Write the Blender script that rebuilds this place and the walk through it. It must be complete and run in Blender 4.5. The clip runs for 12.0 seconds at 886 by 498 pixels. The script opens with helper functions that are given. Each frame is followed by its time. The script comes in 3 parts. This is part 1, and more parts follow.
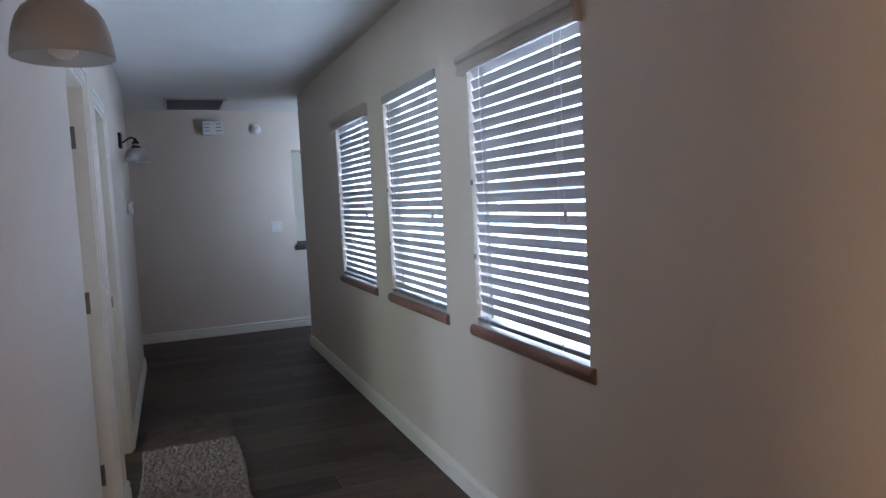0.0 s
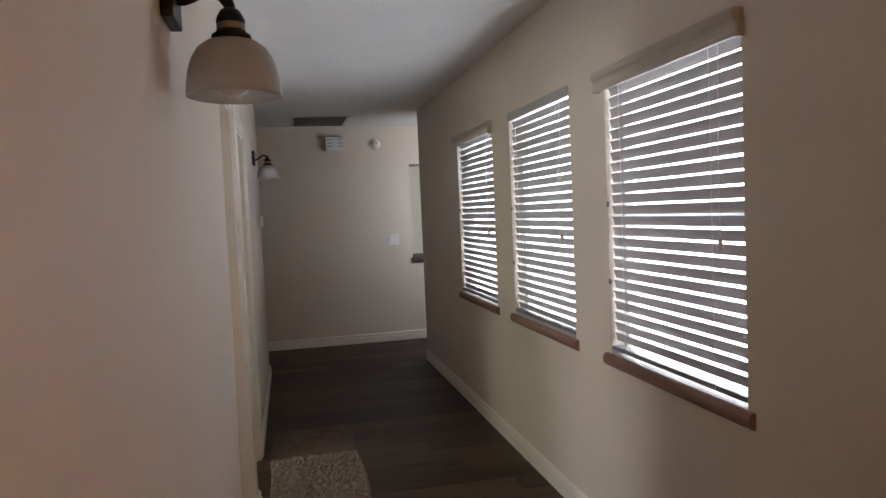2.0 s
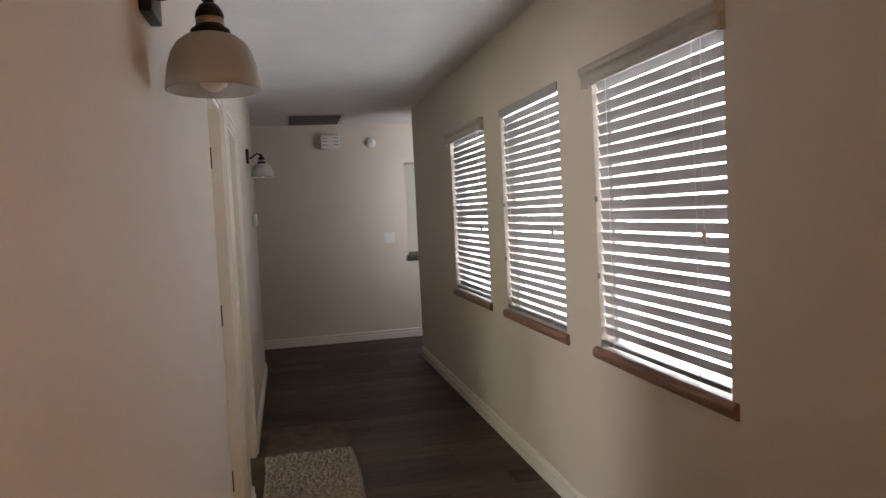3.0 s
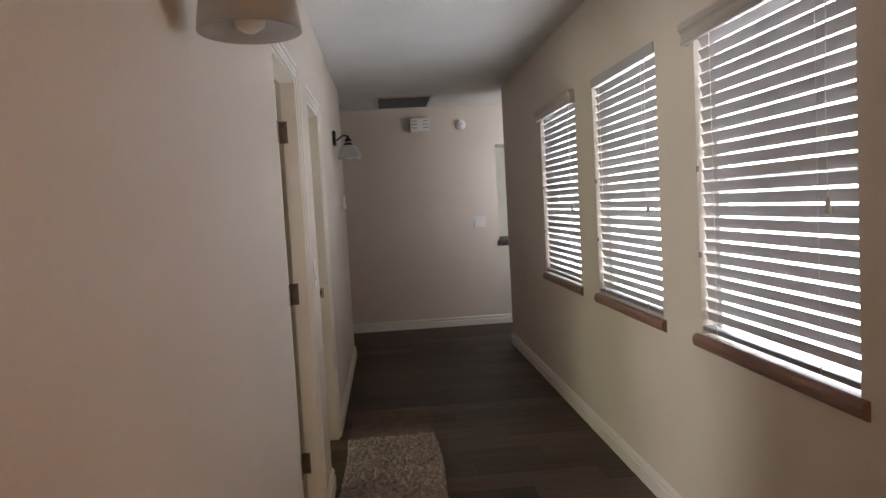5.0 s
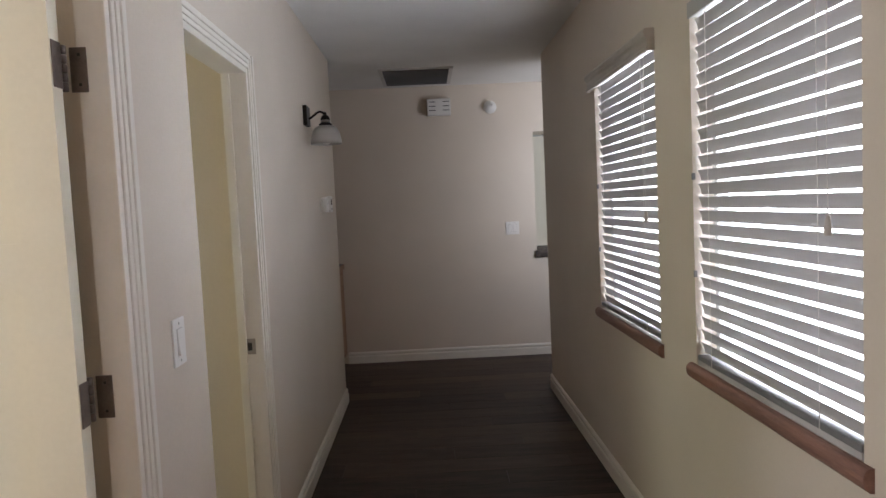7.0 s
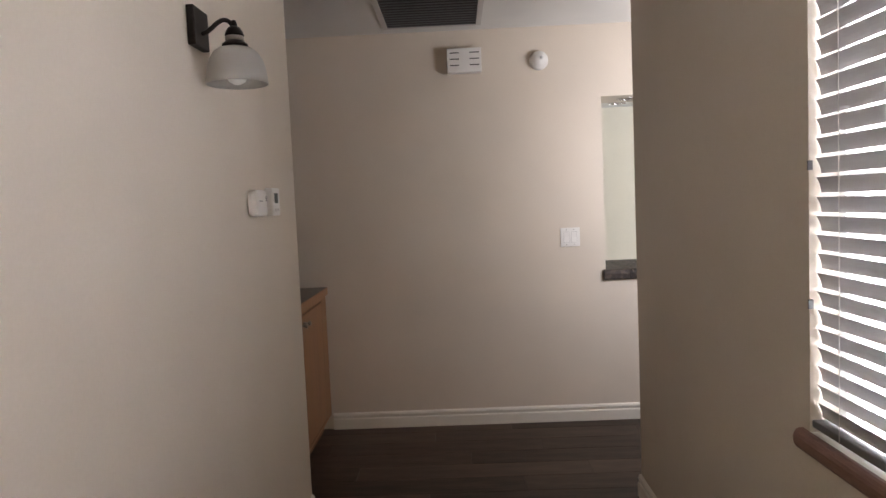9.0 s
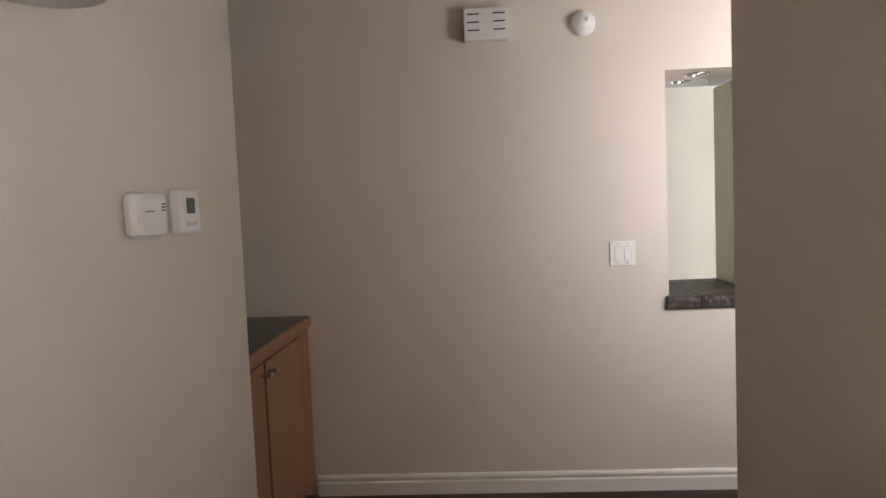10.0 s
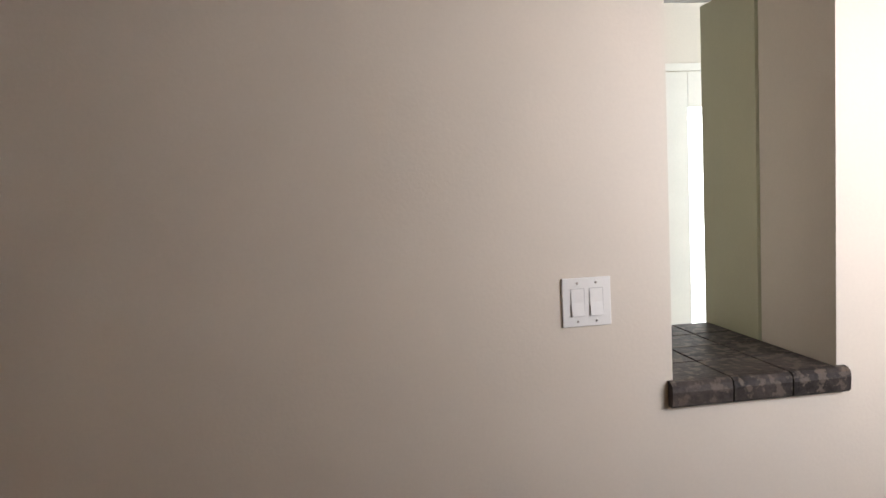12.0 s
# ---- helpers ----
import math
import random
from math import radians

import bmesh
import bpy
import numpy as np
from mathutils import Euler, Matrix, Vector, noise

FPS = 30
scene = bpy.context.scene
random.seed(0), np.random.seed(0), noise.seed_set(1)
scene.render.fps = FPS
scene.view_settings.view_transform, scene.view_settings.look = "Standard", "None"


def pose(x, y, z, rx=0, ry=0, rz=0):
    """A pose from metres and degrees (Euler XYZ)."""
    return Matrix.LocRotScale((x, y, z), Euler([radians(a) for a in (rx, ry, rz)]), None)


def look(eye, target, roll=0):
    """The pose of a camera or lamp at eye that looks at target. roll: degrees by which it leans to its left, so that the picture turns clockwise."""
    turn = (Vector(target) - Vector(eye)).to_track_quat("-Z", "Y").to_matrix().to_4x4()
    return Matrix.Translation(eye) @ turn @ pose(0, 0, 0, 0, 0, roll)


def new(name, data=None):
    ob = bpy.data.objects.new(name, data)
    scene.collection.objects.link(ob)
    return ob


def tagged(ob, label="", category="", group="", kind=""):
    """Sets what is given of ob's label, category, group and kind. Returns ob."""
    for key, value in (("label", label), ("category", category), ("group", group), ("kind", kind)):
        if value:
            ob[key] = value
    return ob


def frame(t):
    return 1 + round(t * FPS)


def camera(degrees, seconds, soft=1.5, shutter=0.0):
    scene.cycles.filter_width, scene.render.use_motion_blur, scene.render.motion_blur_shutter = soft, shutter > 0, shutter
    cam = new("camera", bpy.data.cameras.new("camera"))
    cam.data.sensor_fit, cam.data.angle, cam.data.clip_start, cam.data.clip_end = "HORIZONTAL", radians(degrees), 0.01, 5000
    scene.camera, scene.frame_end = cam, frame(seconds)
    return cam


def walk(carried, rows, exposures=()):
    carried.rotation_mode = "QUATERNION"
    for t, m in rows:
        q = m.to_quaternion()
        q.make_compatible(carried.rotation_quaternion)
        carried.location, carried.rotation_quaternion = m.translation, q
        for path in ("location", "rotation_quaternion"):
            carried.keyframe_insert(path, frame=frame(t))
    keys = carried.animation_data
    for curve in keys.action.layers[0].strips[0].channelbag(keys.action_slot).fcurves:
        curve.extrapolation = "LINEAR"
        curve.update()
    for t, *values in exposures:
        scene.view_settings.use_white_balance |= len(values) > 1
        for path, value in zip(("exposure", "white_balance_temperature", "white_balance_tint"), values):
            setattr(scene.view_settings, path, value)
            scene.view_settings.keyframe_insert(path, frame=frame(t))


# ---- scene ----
cam = camera(66.4, 12.0, soft=1.5)

PATH = [
    (0, (0.321, -7.772, 1.397), (1.06, -5.919, 1.245), -2.8),
    (0.5, (0.375, -7.548, 1.458), (1.098, -5.689, 1.315), -2.7),
    (1, (0.319, -7.458, 1.435), (0.808, -5.523, 1.318), -2.6),
    (1.5, (0.321, -7.577, 1.46), (0.75, -5.626, 1.362), -2.5),
    (2, (0.244, -7.672, 1.454), (0.688, -5.725, 1.344), -2.5),
    (2.5, (0.287, -7.679, 1.434), (0.738, -5.734, 1.323), -2.8),
    (4.3, (0.241, -7.754, 1.452), (0.516, -5.776, 1.335), -3.0),
    (4.5, (0.258, -7.74, 1.449), (0.431, -5.751, 1.336), -3.1),
    (5, (0.37, -7.537, 1.376), (0.534, -5.548, 1.245), -3.2),
    (5.5, (0.489, -7.184, 1.383), (0.64, -5.194, 1.254), -2.8),
    (6, (0.52, -6.836, 1.382), (0.627, -4.843, 1.254), -2.8),
    (6.5, (0.581, -6.465, 1.374), (0.678, -4.472, 1.244), -2.9),
    (7, (0.662, -6.081, 1.403), (0.703, -4.086, 1.271), -2.7),
    (7.2, (0.672, -5.912, 1.404), (0.690, -3.917, 1.259), -2.5),
    (8.8, (0.734, -4.385, 1.408), (0.692, -2.390, 1.269), -2.55),
    (9, (0.727, -4.21, 1.406), (0.681, -2.216, 1.27), -2.5),
    (9.5, (0.778, -3.706, 1.407), (0.701, -1.712, 1.268), -2.8),
    (10, (0.753, -3.269, 1.428), (0.637, -1.277, 1.297), -2.4),
    (10.5, (0.759, -2.854, 1.463), (0.624, -0.865, 1.311), -2.8),
    (11, (0.789, -2.385, 1.457), (0.655, -0.395, 1.314), -2.7),
    (11.5, (0.766, -1.948, 1.461), (0.739, 0.046, 1.315), -2.7),
    (12, (0.879, -1.542, 1.433), (1.141, 0.434, 1.271), -2.9),
]

# seconds, stops, kelvin, tint
EXPOSURES = [(0.0, -0.05, 4950, 9), (0.6, -0.12, 5500, 11), (1.5, -0.15, 6100, 13), (4.5, 0.05, 6750, 14), (5.5, 0.05, 6300, 13), (7.0, 0.10, 6300, 14), (9.0, 0.72, 6800, 16), (10.5, 0.80, 6850, 15), (12.0, 0.70, 6750, 15)]
# lamp powers in watts; PANE is the emission strength of the far door's pane
W_HALL, W_ENTRY, W_FAR, W_SIDE, W_REAR, W_ROOMS, PANE = 208, 17, 62, 78, 20, 52, 2.6

# ---- exposure ----
walk(cam, [(t, look(eye, target, roll)) for t, eye, target, roll in PATH], EXPOSURES)

# ---- world, sun and lights ----
WALL_R, WALL_RO = 1.535, 1.65           # inner and outer face of the window wall
WALL_A, WALL_B, WALL_C = 0.05, 0.03, 0.01   # the left wall steps back at each door
CEIL = 2.45
END_R, END_L = -1.12, -1.21             # where the hall's walls end
WINDOWS = [(-3.53, -2.635), (-4.74, -3.875), (-5.955, -5.095)]
WIN_Z0, WIN_Z1 = 0.824, 2.005

world = bpy.data.worlds.new("world")
scene.world = world
world.use_nodes = True
wn = world.node_tree
sky = wn.nodes.new("ShaderNodeTexSky")
sky.sky_type, sky.sun_disc = "NISHITA", False
sky.sun_elevation, sky.sun_rotation = radians(66), radians(66)
wn.nodes["Background"].inputs["Strength"].default_value = 0.10
wn.links.new(sky.outputs[0], wn.nodes["Background"].inputs["Color"])

sun = new("sun", bpy.data.lights.new("sun", "SUN"))
sun.data.energy, sun.data.angle, sun.data.color = 3.0, radians(0.5), (1.0, 0.95, 0.88)
sun.matrix_world = look((6, -3, 9), (2.4, -4.6, 0))


def area_lamp(name, m, sx, sy, watts, color):
    lamp = new(name, bpy.data.lights.new(name, "AREA"))
    lamp.data.shape, lamp.data.size, lamp.data.size_y = "RECTANGLE", sx, sy
    lamp.data.energy, lamp.data.color = watts, color
    lamp.matrix_world = m
    return lamp


SKY = (0.86, 0.92, 1.0)
area_lamp("window_daylight", look((1.70, -3.85, 1.42), (0.0, -3.85, 1.42)), 4.9, 1.40, W_HALL, SKY)
area_lamp("entry_daylight", look((2.47, -1.25, 1.64), (2.47, 0, 1.76)), 0.9, 0.6, W_ENTRY, (0.88, 0.93, 1.0))
# added lamp in an unseen, assumed window, to brighten the room beyond
area_lamp("far_room_fill", look((4.88, 1.05, 1.4), (2.0, 1.55, 1.3)), 0.9, 1.1, W_FAR, (0.70, 0.88, 1.0))


# added lamps in assumed, unseen windows, brightening the door leaf and side rooms
for yc, watts, tone in ((-5.45, W_ROOMS, (1.0, 1.0, 0.93)), (-3.95, W_ROOMS * 0.4, (0.95, 1.0, 0.72))):
    area_lamp("side_room_fill", look((-2.83, yc, 1.4), (0, yc, 1.2)), 0.9, 1.0, watts, tone)


def bulb(name, place, watts, color, radius=0.06):
    lamp = new(name, bpy.data.lights.new(name, "POINT"))
    lamp.data.energy, lamp.data.color, lamp.data.shadow_soft_size = watts, color, radius
    lamp.location = place


WARM = (1.0, 0.55, 0.20)
bulb("side_room_bulb", (-2.1, -8.08, 0.5), W_SIDE, (1.0, 0.60, 0.33), 0.25)
# unseen point lamp added to warm the near left wall
bulb("rear_warm_fill", (1.40, -9.2, 1.3), W_REAR, WARM)


# ---- materials ----
def material(name, color, rough=0.6, metal=0.0, vary=0.06, scale=6.0, grain=180.0, bump=0.05, spec=0.5, random_value=0.0, stretch=None):
    m = bpy.data.materials.new(name)
    m.use_nodes = True
    nt = m.node_tree
    b = nt.nodes["Principled BSDF"]
    tc = nt.nodes.new("ShaderNodeTexCoord")
    src = tc.outputs["Object"]
    if stretch:
        mp = nt.nodes.new("ShaderNodeMapping")
        mp.inputs["Scale"].default_value = stretch
        nt.links.new(src, mp.inputs[0])
        src = mp.outputs[0]
    n1, n2 = nt.nodes.new("ShaderNodeTexNoise"), nt.nodes.new("ShaderNodeTexNoise")
    n1.inputs["Scale"].default_value, n1.inputs["Detail"].default_value = scale, 5
    n2.inputs["Scale"].default_value, n2.inputs["Detail"].default_value = grain, 3
    for n in (n1, n2):
        nt.links.new(src, n.inputs["Vector"])
    add = nt.nodes.new("ShaderNodeMath")
    add.operation = "ADD"
    half = nt.nodes.new("ShaderNodeMath")
    half.operation = "MULTIPLY"
    half.inputs[1].default_value = 0.5
    nt.links.new(n1.outputs["Fac"], add.inputs[0])
    nt.links.new(n2.outputs["Fac"], half.inputs[0])
    nt.links.new(half.outputs[0], add.inputs[1])
    last = add.outputs[0]
    if random_value:
        oi = nt.nodes.new("ShaderNodeObjectInfo")
        k = nt.nodes.new("ShaderNodeMath")
        k.operation = "MULTIPLY_ADD"
        k.inputs[1].default_value = random_value
        nt.links.new(oi.outputs["Random"], k.inputs[0])
        nt.links.new(last, k.inputs[2])
        last = k.outputs[0]
    ramp = nt.nodes.new("ShaderNodeMapRange")
    ramp.inputs["From Min"].default_value, ramp.inputs["From Max"].default_value = 0.5, 1.0 + random_value
    ramp.inputs["To Min"].default_value, ramp.inputs["To Max"].default_value = 1 - vary, 1 + vary
    nt.links.new(last, ramp.inputs["Value"])
    mix = nt.nodes.new("ShaderNodeVectorMath")
    mix.operation = "SCALE"
    mix.inputs[0].default_value = color
    nt.links.new(ramp.outputs[0], mix.inputs["Scale"])
    nt.links.new(mix.outputs[0], b.inputs["Base Color"])
    b.inputs["Roughness"].default_value, b.inputs["Metallic"].default_value = rough, metal
    b.inputs["Specular IOR Level"].default_value = spec
    if bump:
        bp = nt.nodes.new("ShaderNodeBump")
        bp.inputs["Strength"].default_value, bp.inputs["Distance"].default_value = bump, 0.004
        nt.links.new(n2.outputs["Fac"], bp.inputs["Height"])
        nt.links.new(bp.outputs[0], b.inputs["Normal"])
    return m


M_WALL = material("cream_wall_paint", (0.655, 0.58, 0.495), 0.55, vary=0.035, scale=2.2, grain=110, bump=0.10, spec=0.35)
M_CEIL = material("ceiling_paint", (0.74, 0.73, 0.71), 0.8, vary=0.04, scale=3, grain=120, bump=0.3, spec=0.2)
M_TRIM = material("white_trim_paint", (0.74, 0.70, 0.63), 0.35, vary=0.04, scale=5, grain=90, bump=0.04)
M_DOOR = material("ivory_door_paint", (0.76, 0.72, 0.60), 0.4, vary=0.04, scale=4, grain=80, bump=0.06)
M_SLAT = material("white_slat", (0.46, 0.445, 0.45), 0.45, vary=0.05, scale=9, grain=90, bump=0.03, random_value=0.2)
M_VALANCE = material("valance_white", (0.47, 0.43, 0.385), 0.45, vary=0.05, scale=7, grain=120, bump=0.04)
M_RAIL = material("bottom_rail_grey", (0.18, 0.18, 0.19), 0.4, vary=0.08, scale=9, grain=100, bump=0.03)
M_VINYL = material("window_vinyl", (0.72, 0.72, 0.70), 0.35, vary=0.04, scale=8, grain=60, bump=0.02)
M_SILL = material("sill_redwood", (0.25, 0.135, 0.105), 0.45, vary=0.28, scale=5, grain=60, bump=0.12, stretch=(8, 0.6, 8))
M_BLACK = material("oiled_bronze", (0.018, 0.015, 0.014), 0.42, metal=0.6, vary=0.3, scale=20, grain=200, bump=0.05)
M_STEEL = material("satin_nickel", (0.36, 0.33, 0.30), 0.38, metal=0.9, vary=0.15, scale=30, grain=260, bump=0.05)
M_HINGE = material("aged_bronze", (0.17, 0.14, 0.125), 0.45, metal=0.8, vary=0.2, scale=30, grain=220, bump=0.06)
M_CHROME = material("chrome", (0.75, 0.75, 0.75), 0.12, metal=1.0, vary=0.05, scale=20, grain=100, bump=0.0)
M_PLASTIC = material("white_plastic", (0.78, 0.76, 0.73), 0.4, vary=0.03, scale=12, grain=150, bump=0.02)
# near black, putting the shade of slots, holes and the vent into colour
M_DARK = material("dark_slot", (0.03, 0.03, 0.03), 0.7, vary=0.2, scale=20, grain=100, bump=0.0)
M_LCD = material("thermostat_screen", (0.10, 0.12, 0.11), 0.2, vary=0.1, scale=40, grain=100, bump=0.0)
M_GRILLE = material("grille_metal", (0.55, 0.53, 0.51), 0.5, vary=0.05, scale=9, grain=80, bump=0.03)
# near black: the shade inside the ceiling grille is put into this colour
M_LOUVRE = material("louvre_shaded", (0.05, 0.047, 0.045), 0.5, vary=0.1, scale=20, grain=80, bump=0.02)
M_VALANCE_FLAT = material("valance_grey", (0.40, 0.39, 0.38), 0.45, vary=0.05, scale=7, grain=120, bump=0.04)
M_MAPLE = material("honey_maple", (0.31, 0.15, 0.065), 0.42, vary=0.12, scale=3.5, grain=50, bump=0.06, stretch=(6, 6, 0.7))
# darker copy of the maple, shade of door gaps and toe recess included
M_MAPLE_DARK = material("maple_shaded", (0.16, 0.065, 0.03), 0.5, vary=0.2, scale=6, grain=50, bump=0.04)
M_COUNTER = material("laminate_counter", (0.13, 0.108, 0.088), 0.4, vary=0.25, scale=25, grain=240, bump=0.03)
M_TILE = material("slate_tile", (0.040, 0.030, 0.026), 0.6, vary=0.95, scale=16, grain=70, bump=0.5, random_value=0.2, spec=0.3)
tile_nodes = M_TILE.node_tree
blotch = tile_nodes.nodes.new("ShaderNodeTexNoise")
blotch.inputs["Scale"].default_value, blotch.inputs["Detail"].default_value = 36, 6
edge = tile_nodes.nodes.new("ShaderNodeMapRange")
edge.inputs["From Min"].default_value, edge.inputs["From Max"].default_value = 0.52, 0.58
tint = tile_nodes.nodes.new("ShaderNodeMix")
tint.data_type = "RGBA"
slate_shader = tile_nodes.nodes["Principled BSDF"]
tile_coord = tile_nodes.nodes.new("ShaderNodeTexCoord")
tile_nodes.links.new(tile_coord.outputs["Object"], blotch.inputs["Vector"])
tile_nodes.links.new(blotch.outputs["Fac"], edge.inputs["Value"])
tile_nodes.links.new(edge.outputs[0], tint.inputs[0])
tile_nodes.links.new(slate_shader.inputs["Base Color"].links[0].from_socket, tint.inputs[6])
tint.inputs[7].default_value = (0.105, 0.080, 0.064, 1)
tile_nodes.links.new(tint.outputs[2], slate_shader.inputs["Base Color"])
M_GROUT = material("dark_grout", (0.07, 0.06, 0.055), 0.9, vary=0.2, scale=30, grain=150, bump=0.2)
M_PLANK = material("dark_vinyl_plank", (0.060, 0.039, 0.028), 0.5, vary=0.9, scale=3.0, grain=14, spec=0.28, bump=0.12, random_value=0.55, stretch=(0.8, 6, 1))
M_RUG = material("shag_rug", (0.27, 0.225, 0.20), 0.95, vary=0.35, scale=40, grain=220, bump=0.6, spec=0.1)
M_MAT = material("flat_mat", (0.16, 0.12, 0.105), 0.95, vary=0.25, scale=12, grain=260, bump=0.4, spec=0.1)
M_CORD = material("cord_white", (0.75, 0.73, 0.70), 0.7, vary=0.03, bump=0.0)
M_CONCRETE = material("patio_concrete", (0.42, 0.40, 0.37), 0.9, vary=0.12, scale=2, grain=60, bump=0.2)
M_PANEL = material("pale_olive_panel", (0.46, 0.44, 0.30), 0.4, vary=0.04, scale=3, grain=120, bump=0.06)


def glass_material(name, color, rough, ior=1.45, alpha=1.0):
    m = bpy.data.materials.new(name)
    m.use_nodes = True
    b = m.node_tree.nodes["Principled BSDF"]
    b.inputs["Base Color"].default_value = (*color, 1)
    b.inputs["Roughness"].default_value, b.inputs["IOR"].default_value = rough, ior
    b.inputs["Transmission Weight"].default_value = alpha
    return m


M_GLASS = glass_material("window_glass", (0.97, 0.98, 0.98), 0.0)
M_SHADE = bpy.data.materials.new("frosted_shade_glass")
M_SHADE.use_nodes = True
_sn = M_SHADE.node_tree
_sb = _sn.nodes["Principled BSDF"]
_sb.inputs["Base Color"].default_value = (0.58, 0.56, 0.53, 1)
_sb.inputs["Roughness"].default_value = 0.3
_tr = _sn.nodes.new("ShaderNodeBsdfTranslucent")
_tr.inputs["Color"].default_value = (0.72, 0.70, 0.66, 1)
_tp = _sn.nodes.new("ShaderNodeBsdfTransparent")
_tp.inputs["Color"].default_value = (0.85, 0.83, 0.80, 1)
_m1, _m2 = _sn.nodes.new("ShaderNodeMixShader"), _sn.nodes.new("ShaderNodeMixShader")
_m1.inputs[0].default_value, _m2.inputs[0].default_value = 0.45, 0.28
_sn.links.new(_sb.outputs[0], _m1.inputs[1])
_sn.links.new(_tr.outputs[0], _m1.inputs[2])
_sn.links.new(_m1.outputs[0], _m2.inputs[1])
_sn.links.new(_tp.outputs[0], _m2.inputs[2])
_sn.links.new(_m2.outputs[0], _sn.nodes["Material Output"].inputs["Surface"])


# ---- mesh helpers ----
def box(bm, x0, x1, y0, y1, z0, z1, bevel=0.0, m=None):
    r = bmesh.ops.create_cube(bm, size=1.0)
    mat = Matrix.Translation(((x0 + x1) / 2, (y0 + y1) / 2, (z0 + z1) / 2)) @ Matrix.Diagonal((x1 - x0, y1 - y0, z1 - z0, 1))
    bmesh.ops.transform(bm, matrix=mat, verts=r["verts"])
    if bevel:
        edges = list({e for v in r["verts"] for e in v.link_edges})
        out = bmesh.ops.bevel(bm, geom=edges, offset=bevel, segments=2, affect="EDGES", profile=0.6)
        verts = list({v for f in out["faces"] for v in f.verts} | {v for v in r["verts"] if v.is_valid})
    else:
        verts = r["verts"]
    if m is not None:
        bmesh.ops.transform(bm, matrix=m, verts=verts)
    return bm


def B(*args, **kw):
    return box(bmesh.new(), *args, **kw)


def lathe(profile, segs=32, m=None, closed=False):
    """A solid of revolution about z from (radius, height) pairs."""
    bm = bmesh.new()
    rings = []
    for r, z in profile:
        rings.append([bm.verts.new((r * math.cos(2 * math.pi * k / segs), r * math.sin(2 * math.pi * k / segs), z)) for k in range(segs)])
    for a, b in zip(rings, rings[1:] + ([rings[0]] if closed else [])):
        for k in range(segs):
            bm.faces.new((a[k], a[(k + 1) % segs], b[(k + 1) % segs], b[k]))
    if not closed:
        for ring in (rings[0], rings[-1]):
            if profile[rings.index(ring)][0] > 1e-4:
                bm.faces.new(ring)
    for f in bm.faces:
        f.smooth = True
    bmesh.ops.recalc_face_normals(bm, faces=bm.faces)
    if m is not None:
        bm.transform(m)
    return bm


def extrude_profile(pts, axis, a, b):
    """A prism: pts are 2D corners across the axis ('x': y,z; 'y': x,z; 'z': x,y), run from a to b."""
    bm = bmesh.new()
    def at(p, s):
        return {"x": (s, p[0], p[1]), "y": (p[0], s, p[1]), "z": (p[0], p[1], s)}[axis]
    ends = [[bm.verts.new(at(p, s)) for p in pts] for s in (a, b)]
    n = len(pts)
    for k in range(n):
        bm.faces.new((ends[0][k], ends[0][(k + 1) % n], ends[1][(k + 1) % n], ends[1][k]))
    for e in ends:
        bm.faces.new(e)
    bmesh.ops.recalc_face_normals(bm, faces=bm.faces)
    return bm


def tube(points, radius, segs=10):
    """A round bar swept along points."""
    bm = bmesh.new()
    rings = []
    pts = [Vector(p) for p in points]
    for k, p in enumerate(pts):
        d = (pts[min(k + 1, len(pts) - 1)] - pts[max(k - 1, 0)]).normalized()
        q = d.to_track_quat("Z", "Y")
        rings.append([bm.verts.new(p + q @ Vector((radius * math.cos(2 * math.pi * s / segs), radius * math.sin(2 * math.pi * s / segs), 0))) for s in range(segs)])
    for a, b in zip(rings, rings[1:]):
        for s in range(segs):
            bm.faces.new((a[s], a[(s + 1) % segs], b[(s + 1) % segs], b[s])).smooth = True
    bm.faces.new(rings[0])
    bm.faces.new(rings[-1])
    bmesh.ops.recalc_face_normals(bm, faces=bm.faces)
    return bm


def mesh_of(name, bm, mat):
    me = bpy.data.meshes.new(name)
    bm.to_mesh(me)
    bm.free()
    me.materials.append(mat)
    return me


def part(name, bm, mat, parent=None, label=""):
    ob = new(name, mesh_of(name, bm, mat))
    if parent is not None:
        ob.parent = parent
    if label:
        ob["label"] = label
    return ob


def thing(name, label, category, group="", kind="", at=(0, 0, 0)):
    ob = tagged(new(name), label, category, group, kind)
    ob.location = at
    return ob


def structure(name, bm, mat, label, category):
    return tagged(part(name, bm, mat), label, category, kind="structure")


# ---- the shell ----
bm = bmesh.new()
box(bm, -3.0, WALL_RO, -11.1, 2.0, -0.12, -0.012)
box(bm, WALL_RO, 5.0, END_R - 0.16, 2.0, -0.12, -0.012)
floor = structure("floor", bm, M_GROUT, "dark wood-look vinyl plank floor through the hall", "floor")
structure("ground", B(-60, 60, -60, 60, -0.30, -0.16), M_CONCRETE, "plain sunlit pale concrete ground outside", "ground")
bm = bmesh.new()
box(bm, -3.0, WALL_RO, -11.1, 2.0, CEIL, CEIL + 0.1)
box(bm, WALL_RO, 5.0, END_R - 0.16, 2.0, CEIL, CEIL + 0.1)
structure("ceiling", bm, M_CEIL, "flat white painted ceiling with faint texture", "ceiling")

# window wall with three openings
bm = bmesh.new()
ys = [-11.0] + sorted(v for w in WINDOWS for v in w) + [END_R]
for k in range(0, len(ys), 2):
    box(bm, WALL_R, WALL_RO, ys[k], ys[k + 1], 0, CEIL)
